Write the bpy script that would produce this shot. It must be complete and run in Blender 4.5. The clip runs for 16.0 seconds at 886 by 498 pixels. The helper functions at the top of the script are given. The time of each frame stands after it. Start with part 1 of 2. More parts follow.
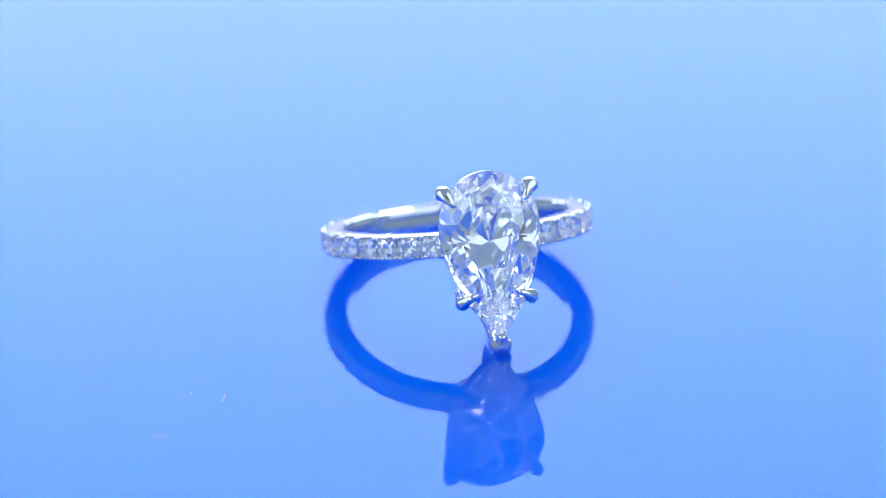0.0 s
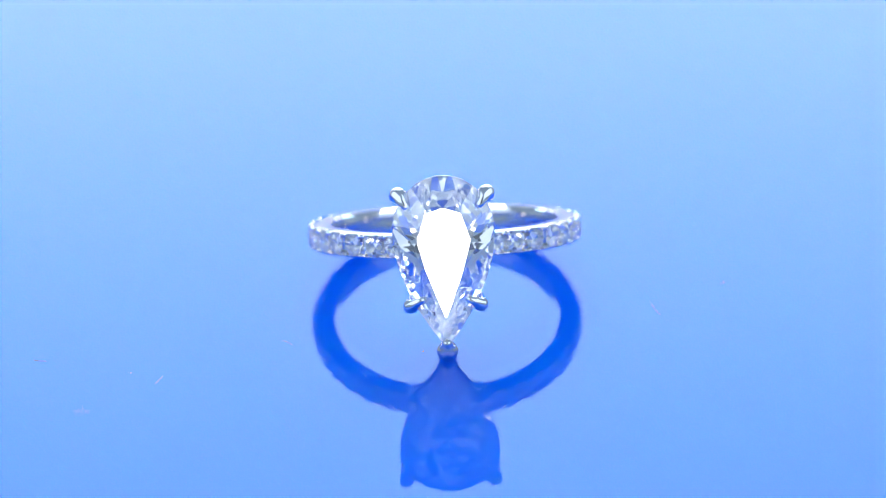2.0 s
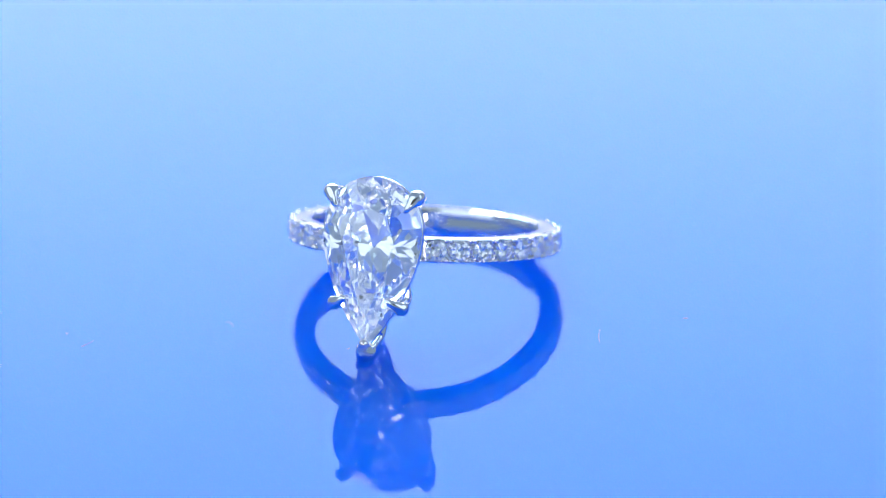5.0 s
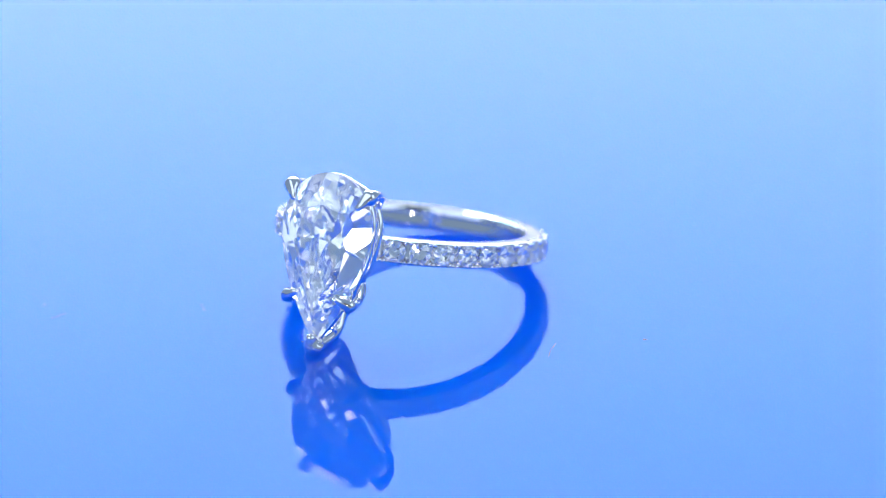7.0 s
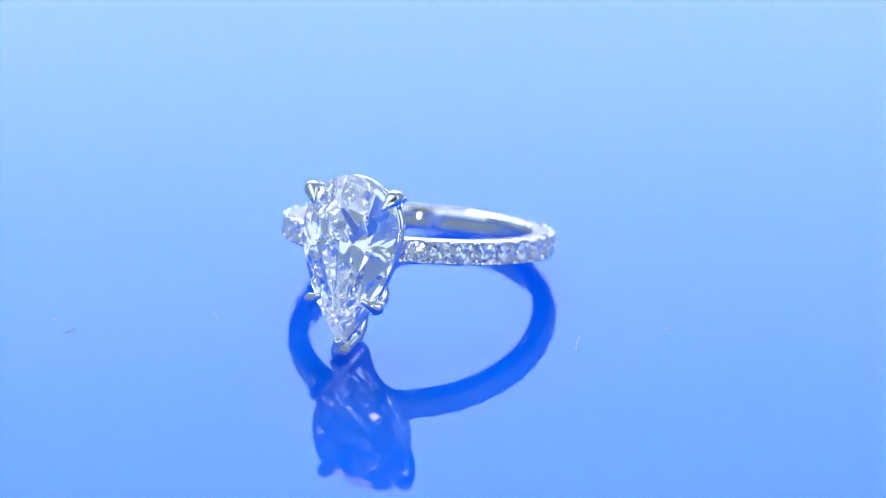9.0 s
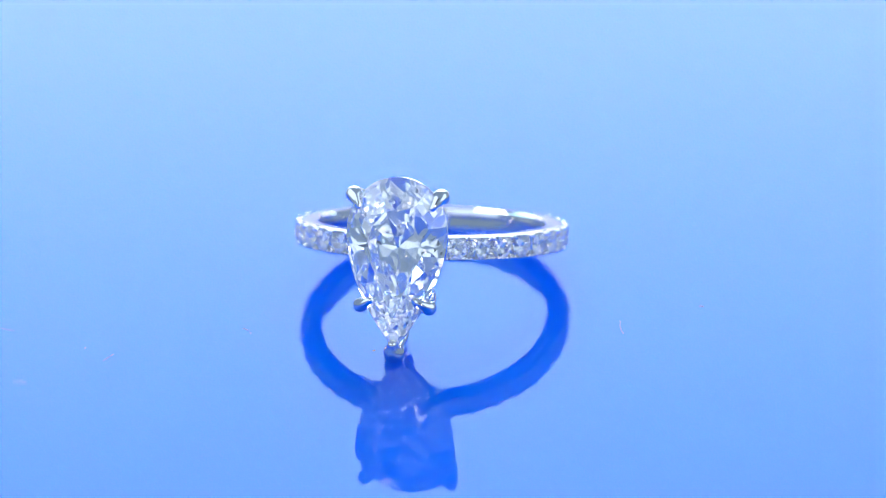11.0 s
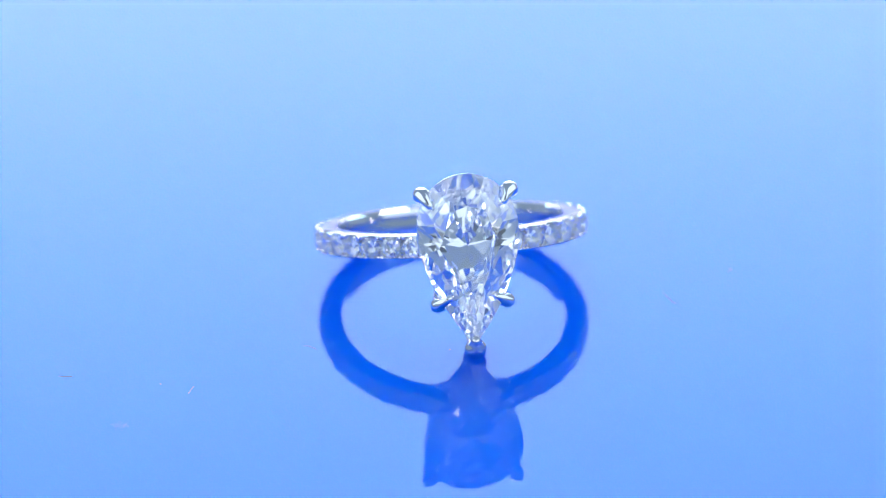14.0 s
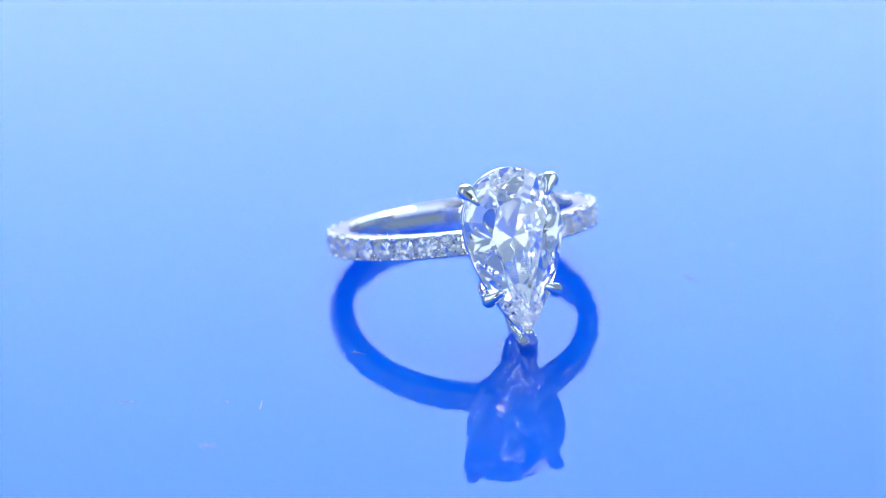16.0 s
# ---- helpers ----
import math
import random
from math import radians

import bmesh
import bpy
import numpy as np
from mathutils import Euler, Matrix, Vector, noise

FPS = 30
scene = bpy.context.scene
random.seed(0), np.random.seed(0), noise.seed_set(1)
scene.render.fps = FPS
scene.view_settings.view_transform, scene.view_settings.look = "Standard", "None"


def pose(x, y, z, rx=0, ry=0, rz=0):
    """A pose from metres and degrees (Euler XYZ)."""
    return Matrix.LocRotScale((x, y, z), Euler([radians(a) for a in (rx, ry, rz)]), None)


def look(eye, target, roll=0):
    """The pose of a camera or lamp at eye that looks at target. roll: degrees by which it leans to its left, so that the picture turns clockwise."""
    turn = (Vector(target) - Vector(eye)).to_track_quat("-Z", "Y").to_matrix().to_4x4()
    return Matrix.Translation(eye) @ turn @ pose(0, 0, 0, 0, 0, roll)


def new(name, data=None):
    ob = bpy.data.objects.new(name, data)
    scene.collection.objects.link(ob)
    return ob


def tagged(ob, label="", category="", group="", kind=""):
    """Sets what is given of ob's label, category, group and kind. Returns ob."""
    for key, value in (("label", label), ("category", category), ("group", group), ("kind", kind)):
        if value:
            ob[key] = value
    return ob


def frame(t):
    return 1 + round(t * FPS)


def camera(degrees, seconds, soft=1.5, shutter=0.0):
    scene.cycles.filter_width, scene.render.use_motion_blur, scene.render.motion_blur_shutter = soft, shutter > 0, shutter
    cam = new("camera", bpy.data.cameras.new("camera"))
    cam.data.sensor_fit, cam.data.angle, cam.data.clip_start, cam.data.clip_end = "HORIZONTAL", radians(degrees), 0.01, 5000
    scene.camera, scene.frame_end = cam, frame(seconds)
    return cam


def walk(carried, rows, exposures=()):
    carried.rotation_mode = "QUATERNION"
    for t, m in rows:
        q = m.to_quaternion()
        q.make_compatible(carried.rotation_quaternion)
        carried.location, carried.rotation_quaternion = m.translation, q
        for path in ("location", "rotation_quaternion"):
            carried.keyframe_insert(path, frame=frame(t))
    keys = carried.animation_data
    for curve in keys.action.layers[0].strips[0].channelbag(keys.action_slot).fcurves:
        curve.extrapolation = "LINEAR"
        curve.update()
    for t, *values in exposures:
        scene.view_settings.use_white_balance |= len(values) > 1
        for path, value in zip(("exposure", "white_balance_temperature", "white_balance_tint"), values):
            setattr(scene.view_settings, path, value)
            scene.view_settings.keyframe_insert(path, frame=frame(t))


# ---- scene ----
MM = 0.001
SECONDS = 16.0

# ---- camera: it stands still before the turning plate ----
cam = camera(12.72, SECONDS, soft=1.05)
cam.data.dof.use_dof, cam.data.dof.focus_distance, cam.data.dof.aperture_fstop = True, 0.2875, 24.0
AIM = Vector((1.567, 0.0, 0.246)) * MM
LEANING = -1.777
REACH, LIFT = 306.2 * MM, radians(23.036)
EYE = AIM + Vector((0.0, -math.cos(LIFT), math.sin(LIFT))) * REACH
VIEW = look(EYE, AIM, LEANING)
walk(cam, [(0.0, VIEW), (SECONDS, VIEW)], exposures=[(0.0, 0.0), (SECONDS, 0.0)])

# ---- light: a white studio with a large softbox behind, a small round light under the lens, and added fills ----
world = bpy.data.worlds.new("studio_white")
scene.world = world
world.use_nodes = True
world.node_tree.nodes["Background"].inputs["Color"].default_value = (0.58, 0.84, 1.25, 1.0)
world.node_tree.nodes["Background"].inputs["Strength"].default_value = 0.36
scene.cycles.max_bounces = scene.cycles.transmission_bounces = scene.cycles.glossy_bounces = 40


def lamp(name, at, target, shape, size, size_y, watts, colour=(1, 1, 1)):
    data = bpy.data.lights.new(name, "AREA")
    data.shape, data.size, data.energy, data.color = shape, size, watts, colour
    if shape in ("RECTANGLE", "ELLIPSE"):
        data.size_y = size_y
    ob = new(name, data)
    ob.matrix_world = look(at, target)
    return ob


softbox = lamp("back_softbox", (0.0, 1.1, 0.68), (0, 0.0, 0.35), "RECTANGLE", 1.3, 0.75, 3.65)
# lamp colour graded to suit the plate's sheen: cooler and brighter towards the top
softbox.data.use_nodes = True
tree = softbox.data.node_tree
where, split, span, tint_mix = (tree.nodes.new("ShaderNode" + k) for k in ("NewGeometry", "SeparateXYZ", "MapRange", "Mix"))
tint_mix.data_type = "RGBA"
tint_mix.inputs[6].default_value, tint_mix.inputs[7].default_value = (2.5, 3.3, 3.5, 1), (2.1, 3.5, 4.25, 1)
span.inputs["From Min"].default_value, span.inputs["From Max"].default_value = 0.05, 0.4
tree.links.new(where.outputs["Parametric"], split.inputs["Vector"])
tree.links.new(split.outputs["Y"], span.inputs["Value"])
tree.links.new(span.outputs["Result"], tint_mix.inputs[0])
tree.links.new(tint_mix.outputs[2], tree.nodes["Emission"].inputs["Color"])
# added low fill behind, only to whiten the band's top rim
lamp("back_fill_strip", (0.0, 1.12, 0.15), (0, 0.0, 0.1), "RECTANGLE", 1.3, 0.22, 1.3)
# added fill high behind: lifts the plate's blue so shadows hardly show
lamp("high_back_fill", (0.0, 0.8, 1.0), (0, 0.0, 0.0), "RECTANGLE", 1.2, 0.5, 14.5)
# added pair of fills, front left and right, to whiten the stone's facets
for side in (-1, 1):
    lamp("front_fill", (side * 0.52, -0.42, 0.42), (0, 0, 0.0), "RECTANGLE", 0.8, 0.56, 1.5, (0.76, 0.89, 1.0))
lamp("lens_light", (0.0, -0.284, 0.064), (0, -0.015, 0.005), "ELLIPSE", 0.016, 0.04, 0.034, (1.0, 0.93, 0.82))


# ---- materials ----
def material(name):
    mat = bpy.data.materials.new(name)
    mat.use_nodes = True
    nt = mat.node_tree
    return mat, nt, nt.nodes["Principled BSDF"]


def noise_node(nt, scale, detail=4.0, rough=0.55):
    co = nt.nodes.new("ShaderNodeTexCoord")
    n = nt.nodes.new("ShaderNodeTexNoise")
    n.inputs["Scale"].default_value, n.inputs["Detail"].default_value = scale, detail
    n.inputs["Roughness"].default_value = rough
    nt.links.new(co.outputs["Object"], n.inputs["Vector"])
    return n


def ramp(nt, source, low, high, a, b):
    r = nt.nodes.new("ShaderNodeMapRange")
    r.inputs["From Min"].default_value, r.inputs["From Max"].default_value = low, high
    r.inputs["To Min"].default_value, r.inputs["To Max"].default_value = a, b
    nt.links.new(source, r.inputs["Value"])
    return r.outputs["Result"]


def bump(nt, p, source, strength, distance):
    b = nt.nodes.new("ShaderNodeBump")
    b.inputs["Strength"].default_value, b.inputs["Distance"].default_value = strength, distance
    nt.links.new(source, b.inputs["Height"])
    nt.links.new(b.outputs["Normal"], p.inputs["Normal"])


def acrylic():
    mat, nt, p = material("blue_acrylic")
    n = noise_node(nt, 22.0, 3.0)
    mix = nt.nodes.new("ShaderNodeMix")
    mix.data_type = "RGBA"
    mix.inputs[6].default_value, mix.inputs[7].default_value = (0.001, 0.103, 0.95, 1), (0.001, 0.109, 0.97, 1)
    nt.links.new(n.outputs["Fac"], mix.inputs[0])
    nt.links.new(mix.outputs[2], p.inputs["Base Color"])
    p.inputs["IOR"].default_value = 1.27
    p.inputs["Subsurface Weight"].default_value, p.inputs["Subsurface Scale"].default_value = 1.0, 0.03
    p.inputs["Subsurface Radius"].default_value = (1.0, 1.0, 1.0)
    wear = noise_node(nt, 160.0, 6.0)
    nt.links.new(ramp(nt, wear.outputs["Fac"], 0.35, 0.75, 0.0, 0.02), p.inputs["Roughness"])
    return mat


def platinum(name, rough, grain):
    mat, nt, p = material(name)
    p.inputs["Metallic"].default_value = 1.0
    p.inputs["Base Color"].default_value = (0.86, 0.86, 0.87, 1)
    n = noise_node(nt, 900.0, 4.0)
    nt.links.new(ramp(nt, n.outputs["Fac"], 0.3, 0.7, rough * 0.7, rough * 1.4), p.inputs["Roughness"])
    fine = noise_node(nt, 2600.0, 3.0)
    bump(nt, p, fine.outputs["Fac"], grain, 0.00004)
    return mat


def diamond(name, tint):
    mat = bpy.data.materials.new(name)
    mat.use_nodes = True
    nt = mat.node_tree
    nt.nodes.remove(nt.nodes["Principled BSDF"])
    g = nt.nodes.new("ShaderNodeBsdfGlass")
    g.inputs["IOR"].default_value, g.inputs["Roughness"].default_value = 2.417, 0.0
    g.inputs["Color"].default_value = tint
    nt.links.new(g.outputs["BSDF"], nt.nodes["Material Output"].inputs["Surface"])
    return mat


def plain(name, colour, rough):
    mat, nt, p = material(name)
    n = noise_node(nt, 60.0, 5.0)
    mix = nt.nodes.new("ShaderNodeMix")
    mix.data_type = "RGBA"
    mix.inputs[6].default_value = (*[c * 0.92 for c in colour], 1)
    mix.inputs[7].default_value = (*[min(1, c * 1.06) for c in colour], 1)
    nt.links.new(n.outputs["Fac"], mix.inputs[0])
    nt.links.new(mix.outputs[2], p.inputs["Base Color"])
    p.inputs["Roughness"].default_value = rough
    return mat


ACRYLIC = acrylic()
POLISHED = platinum("polished_platinum", 0.025, 0.02)
BRIGHT = platinum("bright_cut_platinum", 0.1, 0.15)
DIAMOND = diamond("diamond", (1, 1, 1, 1))
MELEE = diamond("small_diamond", (1, 1, 1, 1))
LINT = plain("grey_lint", (0.12, 0.14, 0.2), 0.9)
DARK = plain("dark_grey_board", (0.035, 0.032, 0.025), 0.7)
TABLE = plain("white_laminate", (0.75, 0.75, 0.74), 0.4)


# ---- mesh helpers ----
def part(name, bm, mat, parent=None, label="", smooth=False, kind=""):
    if isinstance(bm, bmesh.types.BMesh):
        mesh = bpy.data.meshes.new(name)
        for f in bm.faces:
            f.smooth = smooth
        bm.to_mesh(mesh)
        bm.free()
        mesh.materials.append(mat)
    else:
        mesh = bm
    ob = new(name, mesh)
    ob.parent = parent
    return tagged(ob, label=label, kind=kind)


def lathe(bm, profile, steps, start=0.0, sweep=2 * math.pi):
    """Turns a closed profile of (radius, height) about z."""
    whole = sweep > 6.28
    rings = []
    for i in range(steps if whole else steps + 1):
        a = start + sweep * i / steps
        rings.append([bm.verts.new((r * math.cos(a), r * math.sin(a), h)) for r, h in profile])
    k = len(profile)
    for i in range(steps):
        p, q = rings[i], rings[(i + 1) % len(rings)]
        for j in range(k):
            bm.faces.new((p[j], q[j], q[(j + 1) % k], p[(j + 1) % k]))
    if not whole:
        bm.faces.new(rings[0])
        bm.faces.new(rings[-1][::-1])
    return bm


def tube(bm, path, radii, sides=14, closed=False):
    """A round bar along a path, with a radius at each place; its ends are domed."""
    pts = [Vector(p) for p in path]
    count = len(pts)
    rings = []
    ref = Vector((0.13, 0.2, 0.97))
    for i, p in enumerate(pts):
        a = pts[(i - 1) % count] if (closed or i) else p
        b = pts[(i + 1) % count] if (closed or i < count - 1) else p
        d = (b - a).normalized()
        u = (ref - d * ref.dot(d)).normalized()
        ref = u
        v = d.cross(u)
        r = radii[i]
        rings.append([bm.verts.new(p + (u * math.cos(t) + v * math.sin(t)) * r)
                      for t in (2 * math.pi * s / sides for s in range(sides))])
    for i in range(count if closed else count - 1):
        p, q = rings[i], rings[(i + 1) % count]
        shift = 0
        if closed and i == count - 1:
            shift = min(range(sides), key=lambda s: (p[0].co - q[s].co).length)
        for j in range(sides):
            bm.faces.new((p[j], p[(j + 1) % sides], q[(j + 1 + shift) % sides], q[(j + shift) % sides]))
    if not closed:
        bm.faces.new(rings[0][::-1])
        bm.faces.new(rings[-1])
    bmesh.ops.recalc_face_normals(bm, faces=bm.faces)
    return bm


def spline(points, steps):
    """A smooth line through points (Catmull-Rom)."""
    p = [Vector(q) for q in points]
    p = [p[0] * 2 - p[1]] + p + [p[-1] * 2 - p[-2]]
    out = []
    for i in range(1, len(p) - 2):
        for s in range(steps):
            t = s / steps
            out.append(0.5 * (2 * p[i] + (p[i + 1] - p[i - 1]) * t + (2 * p[i - 1] - 5 * p[i] + 4 * p[i + 1] - p[i + 2]) * t * t
                              + (3 * p[i] - p[i - 1] - 3 * p[i + 1] + p[i + 2]) * t ** 3))
    out.append(p[-2])
    return out


def cut(bm, at, normal):
    """Grinds one flat facet: takes away all beyond the plane."""
    geom = bm.verts[:] + bm.edges[:] + bm.faces[:]
    got = bmesh.ops.bisect_plane(bm, geom=geom, dist=1e-8, plane_co=at, plane_no=normal, clear_outer=True)
    edges = [e for e in got["geom_cut"] if isinstance(e, bmesh.types.BMEdge) and e.is_boundary]
    if len(edges) > 2:
        bmesh.ops.edgeloop_fill(bm, edges=edges)


# ---- the pear-cut stone: x across, y towards the finger, z along; its point is down ----
HALF, CAP, DROP, CULET = 3.72, 4.04, 8.5, -0.75


def pear(s):
    """The outline, s from 0 (round end) over 1 (widest) to 2 (point), negative on the other side."""
    side, k = (1 if s >= 0 else -1), abs(s)
    if k <= 1:
        a = k * math.pi / 2
        return Vector((side * HALF * math.sin(a), 0, CAP * math.cos(a)))
    u = min(k - 1, 1.0)
    return Vector((side * HALF * (1 - u ** 1.85), 0, -DROP * u))


def pear_normal(s):
    e = 0.004
    a, b = pear(max(-2, s - e)), pear(min(2, s + e))
    d = (b - a).normalized()
    n = Vector((d.z, 0, -d.x))
    if n.dot(pear(s) - Vector((0, 0, -1.0))) < 0:
        n = -n
    return n


def both(places):
    """The same places on both sides of the stone."""
    return [-k for k in places[::-1] if k] + places


def pear_stone():
    bm = bmesh.new()
    outline = [pear(-2 + 4 * i / 84) for i in range(84)]
    top = [bm.verts.new((p.x, -1.6, p.z)) for p in outline]
    low = [bm.verts.new((p.x, 3.4, p.z)) for p in outline]
    bm.faces.new(top[::-1])
    bm.faces.new(low)
    for i in range(84):
        j = (i + 1) % 84
        bm.faces.new((top[i], top[j], low[j], low[i]))
    bmesh.ops.recalc_face_normals(bm, faces=bm.faces)
    rim, crown, deep = 0.09, 1.0, 3.0
    front = Vector((0, -1, 0))

    # crown: eight mains, each from the girdle to a corner of the table
    corners = [(0.0, 0.0, 1.75), (0.5, 1.3, 1.35), (1.0, 1.95, -0.62), (1.4, 1.3, -2.95), (2.0, 0.0, -6.3)]
    for side in (-1, 1):
        for s, x, z in corners:
            if side < 0 and s in (0.0, 2.0):
                continue
            p = pear(side * s)
            n = Vector((0, 0, -1)) if s == 2.0 else pear_normal(side * s)
            run = n.dot(p - Vector((side * x, 0, z)))
            cut(bm, Vector((p.x, -rim, p.z)), (n * crown / run + front).normalized())
        # stars between the corners, and a pair of girdle facets under each star
        for (s, x, z), (s2, x2, z2) in zip(corners, corners[1:]):
            a, b = Vector((side * x, 0, z)), Vector((side * x2, 0, z2))
            n = (b - a).normalized().cross(Vector((0, 1, 0)))
            middle = (a + b) / 2
            p = pear(side * (s + s2) / 2)
            if n.dot(p - middle) < 0:
                n = -n
            cut(bm, a + front * (rim + crown), (n * 0.36 + front).normalized())
            tip = middle + (p - middle) * 0.42
            lift = crown - 0.36 * n.dot(tip - middle)
            for k in ((0.36, 0.64) if s2 < 1.2 else (0.3, 0.7) if s2 < 1.5 else (0.25, 0.5, 0.75)):
                h = side * (s + (s2 - s) * k)
                q, m = pear(h), pear_normal(h)
                cut(bm, Vector((q.x, -rim, q.z)), (m * lift / m.dot(q - tip) + front).normalized())

    # pavilion: mains to the culet and keel, then steeper rows towards the girdle
    rows = ((both([0.0]), 0.87, 0.0), (both([0.5]), 0.9, 0.0), (both([1.0]), 0.98, 0.0), (both([0.25, 0.75]), 0.965, 8.0), (both([1.06, 1.19, 1.34, 1.6]), 0.97, 5.0), (both([1.23, 1.46, 1.76]), 0.98, 6.0),
            (both([0.1, 0.38, 0.62, 0.88]), 1.05, 5.0), (both([0.96, 1.08, 1.22, 1.38, 1.54, 1.68, 1.88]), 1.035, 8.0),
            (both([1.04, 1.17, 1.26, 1.34, 1.42, 1.5, 1.58, 1.65, 1.72, 1.8, 1.86, 1.94]), 1.1, 9.0))
    chance = random.Random(7)
    for group, steep, skew in rows:
        for k, s in enumerate(group):
            p, n = pear(s), pear_normal(s)
            down = max(0.0, abs(s) - 0.95) * 5.2
            keel = Vector((0, 0, CULET - down * 0.92))
            fall = deep * (1 - (down / 8.9) ** 1.8) / max(0.6, n.dot(p - keel)) * steep
            fall *= 1 + chance.uniform(-0.045, 0.045) * (0.2 if abs(s) < 1.02 else 1.0)
            n = Matrix.Rotation(radians(skew if k % 2 else -skew), 3, "Y") @ n
            cut(bm, Vector((p.x, rim + 0.006 * skew, p.z)), (n * fall + Vector((0, 1, 0))).normalized())
    cut(bm, Vector((0, -rim - crown, 0)), front)
    bmesh.ops.recalc_face_normals(bm, faces=bm.faces)
    return bm


def round_stone(radius):
    """A small round brilliant, table towards +x."""
    bm = bmesh.new()
    n = 32
    a = [bm.verts.new((0.5, math.cos(2 * math.pi * i / n), math.sin(2 * math.pi * i / n))) for i in range(n)]
    b = [bm.verts.new((-1.0, v.co.y, v.co.z)) for v in a]
    bm.faces.new(a)
    bm.faces.new(b[::-1])
    for i in range(n):
        j = (i + 1) % n
        bm.faces.new((a[i], b[i], b[j], a[j]))
    bmesh.ops.recalc_face_normals(bm, faces=bm.faces)
    for k in range(16):
        t = 2 * math.pi * k / 16
        d = Vector((0, math.cos(t), math.sin(t)))
        up, low = (0.68, 0.81) if k % 2 == 0 else (0.86, 0.88)
        cut(bm, d + Vector((0.03, 0, 0)), (d * up + Vector((1, 0, 0))).normalized())
        cut(bm, d - Vector((0.03, 0, 0)), (d * low + Vector((-1, 0, 0))).normalized())
        if k % 2:
            cut(bm, d * 0.58 + Vector((0.29, 0, 0)), (d * 0.42 + Vector((1, 0, 0))).normalized())
    cut(bm, Vector((0.32, 0, 0)), Vector((1, 0, 0)))
    bmesh.ops.scale(bm, vec=(radius,) * 3, verts=bm.verts)
    bmesh.ops.recalc_face_normals(bm, faces=bm.faces)
    return bm


# ---- the setting: a dark card added behind the camera, a blue turntable on a white table ----
def table():
    bm = bmesh.new()
    bmesh.ops.create_cube(bm, size=1)
    bmesh.ops.scale(bm, vec=(1.6, 1.4, 0.03), verts=bm.verts)
    bmesh.ops.translate(bm, vec=(0, 0.2, -0.05), verts=bm.verts)
    bmesh.ops.bevel(bm, geom=bm.edges[:], offset=0.003, segments=2, affect="EDGES")
    return tagged(part("studio_table", bm, TABLE), "white laminate studio table under the turntable", "table", kind="structure")


# unseen dark card, added so that stone and claws get dark reflections
def wall():
    bm = bmesh.new()
    bmesh.ops.create_cube(bm, size=1)
    bmesh.ops.scale(bm, vec=(0.24, 0.03, 0.36), verts=bm.verts)
    bmesh.ops.translate(bm, vec=(0, -0.75, 0.36), verts=bm.verts)
    bmesh.ops.bevel(bm, geom=bm.edges[:], offset=0.003, segments=2, affect="EDGES")
    return tagged(part("card_behind", bm, DARK), "dark grey card added behind the camera for dark reflections", "wall", kind="structure")


def fibre(points, thick):
    bm = bmesh.new()
    line = spline([Vector((x, y, thick)) for x, y in points], 6)
    tube(bm, line, [thick] * len(line), 6)
    bmesh.ops.scale(bm, vec=(MM,) * 3, verts=bm.verts)
    return bm


def flecks(x, y, spread, count, size, seed):
    """A patch of fine dust."""
    chance = random.Random(seed)
    bm = bmesh.new()
    for _ in range(count):
        r = size * chance.uniform(0.5, 1.2)
        at = Vector((x + chance.gauss(0, spread), y + chance.gauss(0, spread), r * 0.4))
        a = chance.uniform(0, 3)
        pts = [at + Vector((r * math.cos(a + k * 1.26), r * math.sin(a + k * 1.26), 0)) for k in range(5)]
        ring_ = [bm.verts.new(p) for p in pts]
        tip = bm.verts.new(at + Vector((0, 0, r * 0.5)))
        for k in range(5):
            bm.faces.new((ring_[k], ring_[(k + 1) % 5], tip))
    bmesh.ops.scale(bm, vec=(MM,) * 3, verts=bm.verts)
    return bm


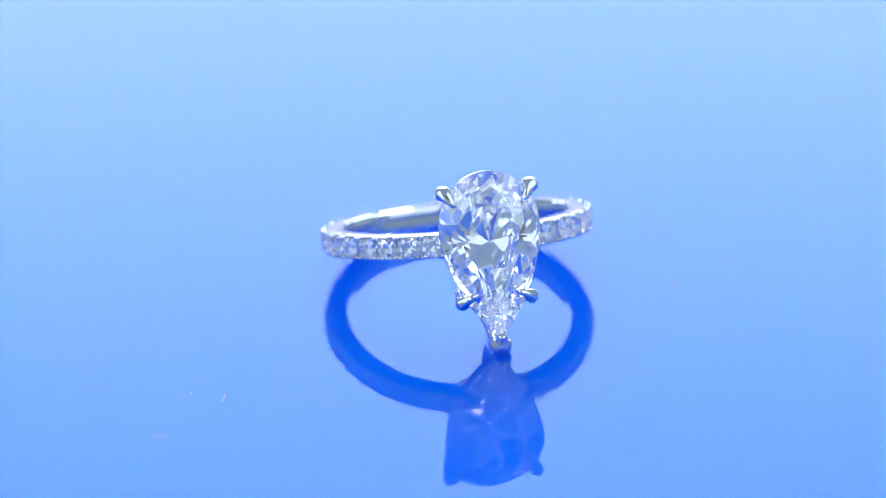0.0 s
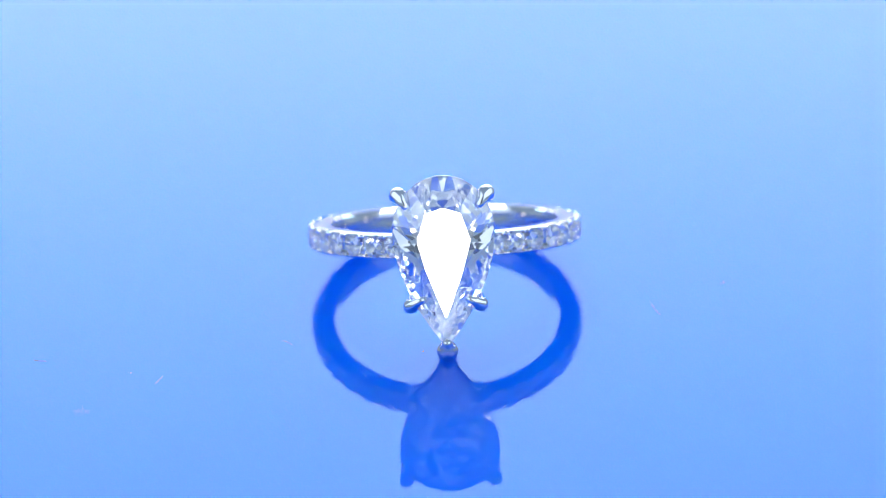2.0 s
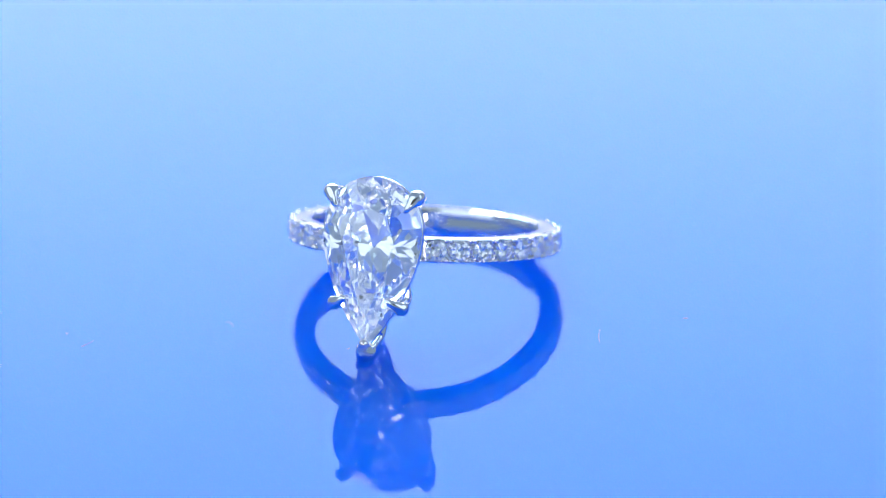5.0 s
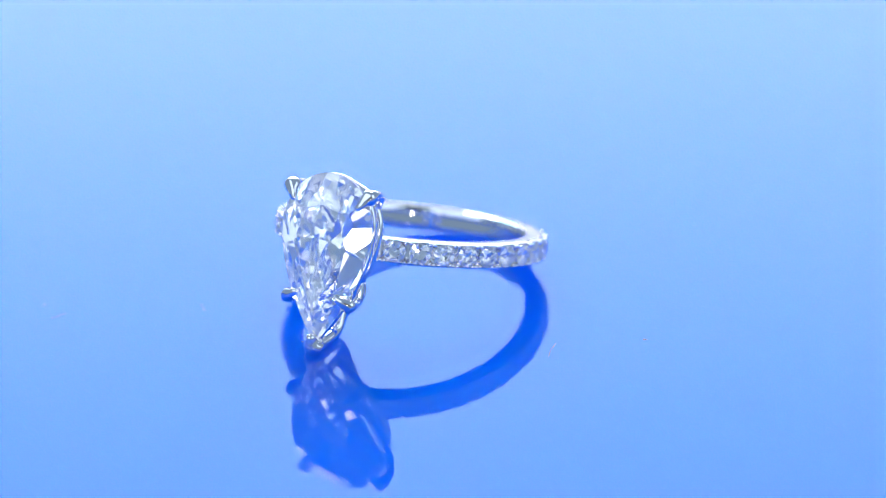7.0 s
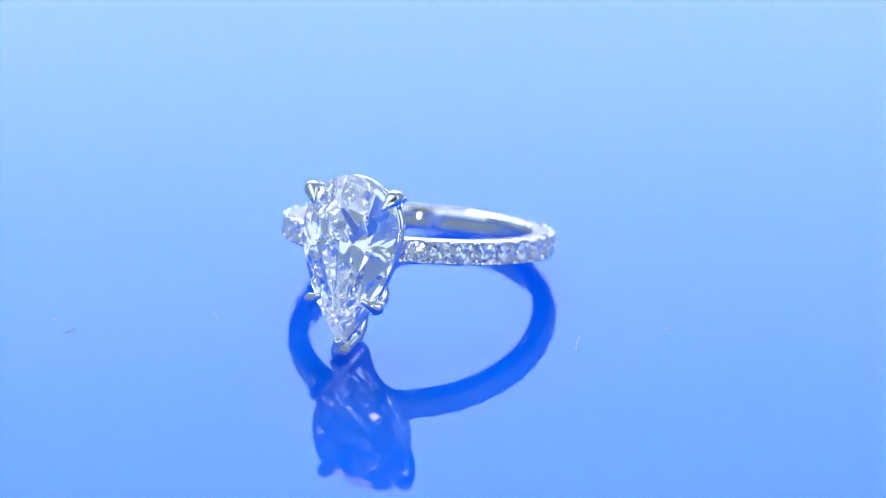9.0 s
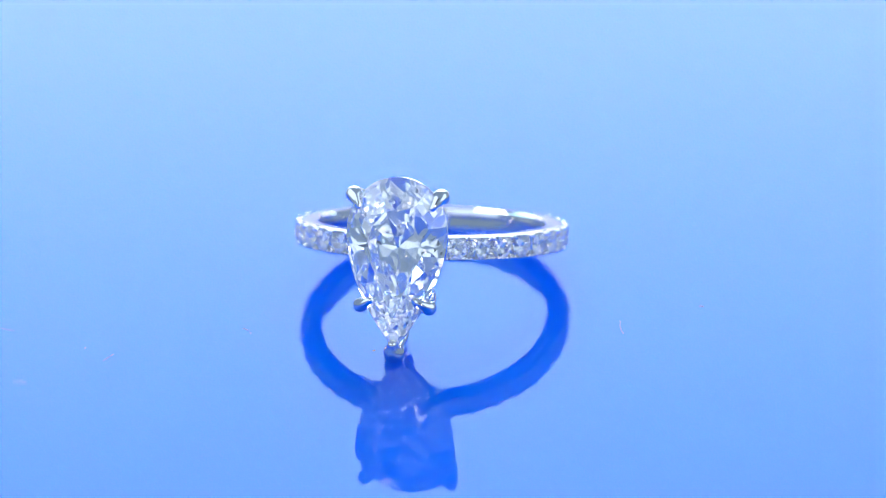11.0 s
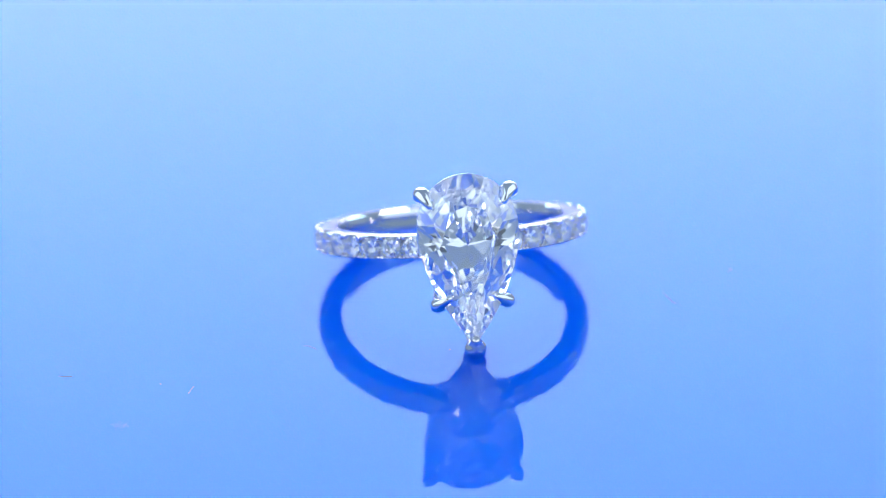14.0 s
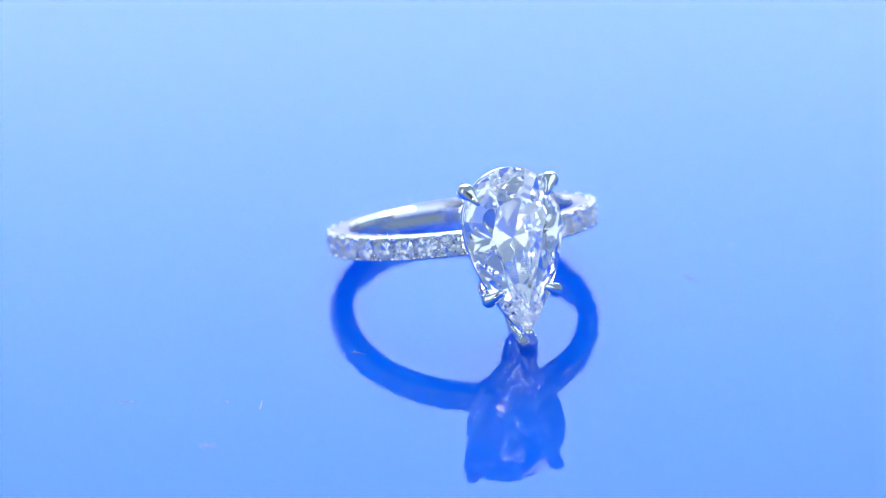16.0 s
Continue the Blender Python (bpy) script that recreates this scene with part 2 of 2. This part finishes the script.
def turntable():
    root = tagged(new("turntable"), "glossy deep blue acrylic turntable plate, dusty in places", "turntable")
    rim = [(0.0, -0.006), (0.148, -0.006)] + [(0.148 + 0.002 * math.sin(a), -0.004 - 0.002 * math.cos(a)) for a in (0.4, 0.8, 1.2, 1.57)]
    rim += [(0.148 + 0.002 * math.cos(a), -0.002 + 0.002 * math.sin(a)) for a in (0.0, 0.4, 0.8, 1.2)] + [(0.148, 0.0)]
    bm = bmesh.new()
    rings = [[bm.verts.new((r * math.cos(2 * math.pi * i / 128), r * math.sin(2 * math.pi * i / 128), h)) for i in range(128)] for r, h in rim[1:]]
    for p, q in zip(rings, rings[1:]):
        for i in range(128):
            j = (i + 1) % 128
            bm.faces.new((p[i], p[j], q[j], q[i]))
    bm.faces.new(rings[0][::-1])
    bm.faces.new(rings[-1])
    part("plate", bm, ACRYLIC, root)
    bm = bmesh.new()
    lathe(bm, [(0.02, -0.035), (0.11, -0.035), (0.112, -0.033), (0.112, -0.008), (0.11, -0.0062), (0.02, -0.0062)], 96)
    part("base", bm, TABLE, root, "white round base")
    # lint and dust that lie on the plate
    for points, thick in (([(-19.22, -22.65), (-18.97, -22.04), (-18.74, -21.43)], 0.02), ([(-28.37, -18.06), (-27.87, -18.21), (-27.38, -18.27)], 0.016),
                          ([(-10.43, -15.78), (-9.93, -16.0), (-9.57, -16.6)], 0.014), ([(17.6, -13.04), (17.22, -11.92), (17.03, -10.79)], 0.018),
                          ([(22.47, -7.46), (22.6, -7.39), (22.77, -7.36)], 0.025)):
        part("lint", fibre(points, thick), LINT, root, "tiny grey fibre")
    part("dust", flecks(-24.3, -27.1, 0.3, 60, 0.03, 3), LINT, root, "patch of fine dust", kind="stuff")
    part("dust", flecks(-21.14, -20.69, 0.06, 5, 0.05, 4), LINT, root, "patch of fine dust", kind="stuff")
    part("dust", flecks(0.07, -18.32, 0.05, 4, 0.05, 5), LINT, root, "patch of fine dust", kind="stuff")
    return root


# ---- the ring: z is the finger's way, the head points to -y ----
HEAD = Matrix.Translation((0, -13.1, 1.5)) @ Matrix.Rotation(radians(-2.2), 4, "X")
INNER, OUTER, WIDE = 8.5, 10.08, 0.969
PITCH, FIRST, STONES = 10.4, 11.1, 12


def band_profile(deg):
    """The band's section at so many degrees from the head: scalloped rims beside the stones, plain behind."""
    set_part = abs(deg) < FIRST + PITCH * (STONES - 0.5)
    k = ((abs(deg) - FIRST) / PITCH) % 1.0
    rise = 1 - abs(math.cos(math.pi * k)) ** 0.7 if set_part else 0.75
    out = OUTER - 0.15 + 0.17 * rise
    deep = 0.72 if set_part else 0.04
    top = [(INNER + 0.08, WIDE - 0.14), (INNER + 0.2, WIDE - 0.04), (INNER + 0.5, WIDE), (OUTER - 0.55, WIDE),
           (OUTER - 0.36, WIDE - 0.02), (out - 0.03, WIDE - 0.09), (out, WIDE - 0.17), (out - 0.04, WIDE - 0.24), (OUTER - deep, WIDE - 0.28)]
    inside = [(INNER - 0.02 * (1 - (h / 0.6) ** 2), h) for h in (0.15, 0.3, 0.45, 0.6)]
    edge = inside + top
    return edge + [(r, -h) for r, h in edge[::-1]]


def band():
    bm = bmesh.new()
    steps = 540
    rings = []
    for i in range(steps):
        deg = -180 + 360 * i / steps
        a = radians(deg - 90)
        rings.append([bm.verts.new((r * math.cos(a), r * math.sin(a), h)) for r, h in band_profile(deg)])
    n = len(rings[0])
    for i in range(steps):
        p, q = rings[i], rings[(i + 1) % steps]
        for j in range(n):
            bm.faces.new((p[j], q[j], q[(j + 1) % n], p[(j + 1) % n]))
    return bm


def claw(points, thick, bead, filed=0.62):
    """A claw from the basket past the girdle, bent over the crown."""
    line = spline([HEAD @ Vector(p) for p in points], 7)
    n = len(line)
    radii = []
    for i in range(n):
        k = i / (n - 1)
        swell = math.exp(-((k - 0.74) / 0.13) ** 2)
        radii.append(thick * (0.95 if k < 0.74 else 0.95 - 1.1 * (k - 0.74)) + (bead - thick) * swell)
    tail = (line[-1] - line[-2]).normalized()
    for step, r in ((0.12, 0.9), (0.22, 0.68), (0.28, 0.35)):
        line.append(line[n - 1] + tail * step)
        radii.append(radii[n - 1] * r)
    bm = bmesh.new()
    tube(bm, line, radii, 20)
    # filed flat on top, with a bevel to either side
    over, under = Vector(points[-1]), Vector(points[-2])
    inward = (over - under) * Vector((1, 0, 1))
    inward.normalize()
    across = inward.cross(Vector((0, 1, 0)))
    crest = HEAD @ (under + inward * 0.3 + Vector((0, -bead * filed, 0)))
    turned = HEAD.to_3x3()
    for lean in (0.0, -0.75, 0.75):
        n = turned @ (Vector((0, -1, 0)) - inward * 0.2 + across * lean).normalized()
        cut(bm, crest + turned @ across * lean * bead * 0.62, n)
    bmesh.ops.scale(bm, vec=(MM,) * 3, verts=bm.verts)
    return bm


def ring():
    root = tagged(new("engagement_ring"), "platinum ring with pear-cut diamond and diamond-set band on blue acrylic", "ring")
    bm = band()
    bmesh.ops.scale(bm, vec=(MM,) * 3, verts=bm.verts)
    bmesh.ops.recalc_face_normals(bm, faces=bm.faces)
    shank = part("shank", bm, POLISHED, root, "polished platinum band", True)
    edge = shank.modifiers.new("smooth", "EDGE_SPLIT")
    edge.split_angle = radians(28)

    bm = pear_stone()
    bmesh.ops.transform(bm, matrix=Matrix.Scale(MM, 4) @ HEAD, verts=bm.verts)
    part("pear_diamond", bm, DIAMOND, root, "large clear pear-cut diamond")

    # rail under the girdle
    bm = bmesh.new()
    rail = []
    for i in range(96):
        s = -2 + 4 * i / 96
        p = pear(s) + pear_normal(s) * (-0.16 if abs(s) < 1.98 else 0)
        rail.append(HEAD @ Vector((p.x, 0.5, p.z)))
    tube(bm, rail, [0.15] * 96, 12, closed=True)
    bmesh.ops.scale(bm, vec=(MM,) * 3, verts=bm.verts)
    part("gallery_rail", bm, POLISHED, root, "polished rail under the stone", True)
    bm = bmesh.new()
    lower = []
    for i in range(96):
        s = -2 + 4 * i / 96
        p = pear(s) * 0.77
        lower.append(HEAD @ Vector((p.x, 2.6, p.z)))
    tube(bm, lower, [0.3] * 96, 10, closed=True)
    bmesh.ops.scale(bm, vec=(MM,) * 3, verts=bm.verts)
    part("lower_gallery", bm, POLISHED, root, "lower gallery rail of the basket", True)

    # claws: two on the shoulders, two on the flanks, one on the point
    for side in (-1, 1):
        for s in (0.6, 1.61):
            p, n = pear(side * s), pear_normal(side * s)
            n = Vector((n.x * 0.7, 0, n.z + 0.35)).normalized() if s < 1 else n
            line = (Vector((p.x * 0.3, 3.95, -1.4 + (p.z + 1.4) * 0.3)), p * 0.84 + n * 0.3 + Vector((0, 2.3, 0)), p + n * (0.5 if s < 1 else 0.22) + Vector((0, 0.95, 0)),
                    p + n * 0.32 + Vector((0, -0.2, 0)), p - n * 0.5 + Vector((0, -0.72, 0)))
            part("claw", claw(line, 0.38, 0.66 if s < 1 else 0.58, 0.8), POLISHED, root, "tapered platinum claw", True)
    p = pear(2)
    line = (Vector((0, 3.95, -2.4)), Vector((0, 3.3, -7.3)), p + Vector((0, 1.0, -0.1)), p + Vector((0, -0.1, -0.22)), p + Vector((0, -0.68, 0.45)))
    part("claw", claw(line, 0.54, 0.82, 1.5), POLISHED, root, "platinum claw folded over the stone's point", True)

    # small stones along the band, with beads between them
    stone = bead_mesh = None
    for side in (-1, 1):
        for k in range(STONES):
            a = radians(-90 + side * (FIRST + PITCH * k))
            place = Matrix.Rotation(a, 4, "Z") @ Matrix.Translation((10.06 * MM, 0, 0))
            if stone is None:
                stone = part("band_diamond", round_stone(0.8 * MM), MELEE, root, "small round brilliant in the band")
                ob = stone
            else:
                ob = part("band_diamond", stone.data, None, root, "small round brilliant in the band")
            ob.matrix_local = place
        for k in range(STONES + 1):
            a = -90 + side * (FIRST + PITCH * (k - 0.5))
            for z in (-0.73, 0.73):
                for off in (-1.0, 1.0):
                    b = radians(a + off)
                    if bead_mesh is None:
                        bm = bmesh.new()
                        bmesh.ops.create_icosphere(bm, subdivisions=2, radius=0.16 * MM)
                        ob = part("bead", bm, BRIGHT, root, "", True)
                        bead_mesh = ob.data
                    else:
                        ob = part("bead", bead_mesh, None, root)
                    ob.matrix_local = Matrix.Rotation(b, 4, "Z") @ Matrix.Translation((10.1 * MM, 0, z * MM))
    return root


# ---- how they turn ----
START, SPEED, HALT, RESUME = 11.085, -5.769, 7.2, 7.76
TILT, LEAN = 16.1, -0.39
REST = Matrix.Translation(Vector((1.778, -4.746, 10.2 * math.sin(radians(TILT)) + WIDE * math.cos(radians(TILT)))) * MM) \
    @ Matrix.Rotation(radians(-TILT), 4, "X") @ Matrix.Rotation(radians(LEAN), 4, "Y")


def turn(t):
    k = t if t <= HALT else HALT if t <= RESUME else HALT - (t - RESUME)
    return Matrix.Rotation(radians(START + SPEED * k), 4, "Z")


def motions():
    times = [0.5 * i for i in range(15)] + [7.1, 7.17, 7.27, 7.5, 7.7, 7.8, 7.9] + [8.0 + 0.5 * i for i in range(17)]
    walk(plate, [(t, turn(t)) for t in times])
    walk(jewel, [(t, turn(t) @ REST) for t in times])


table()
wall()
plate = turntable()
jewel = ring()
motions()
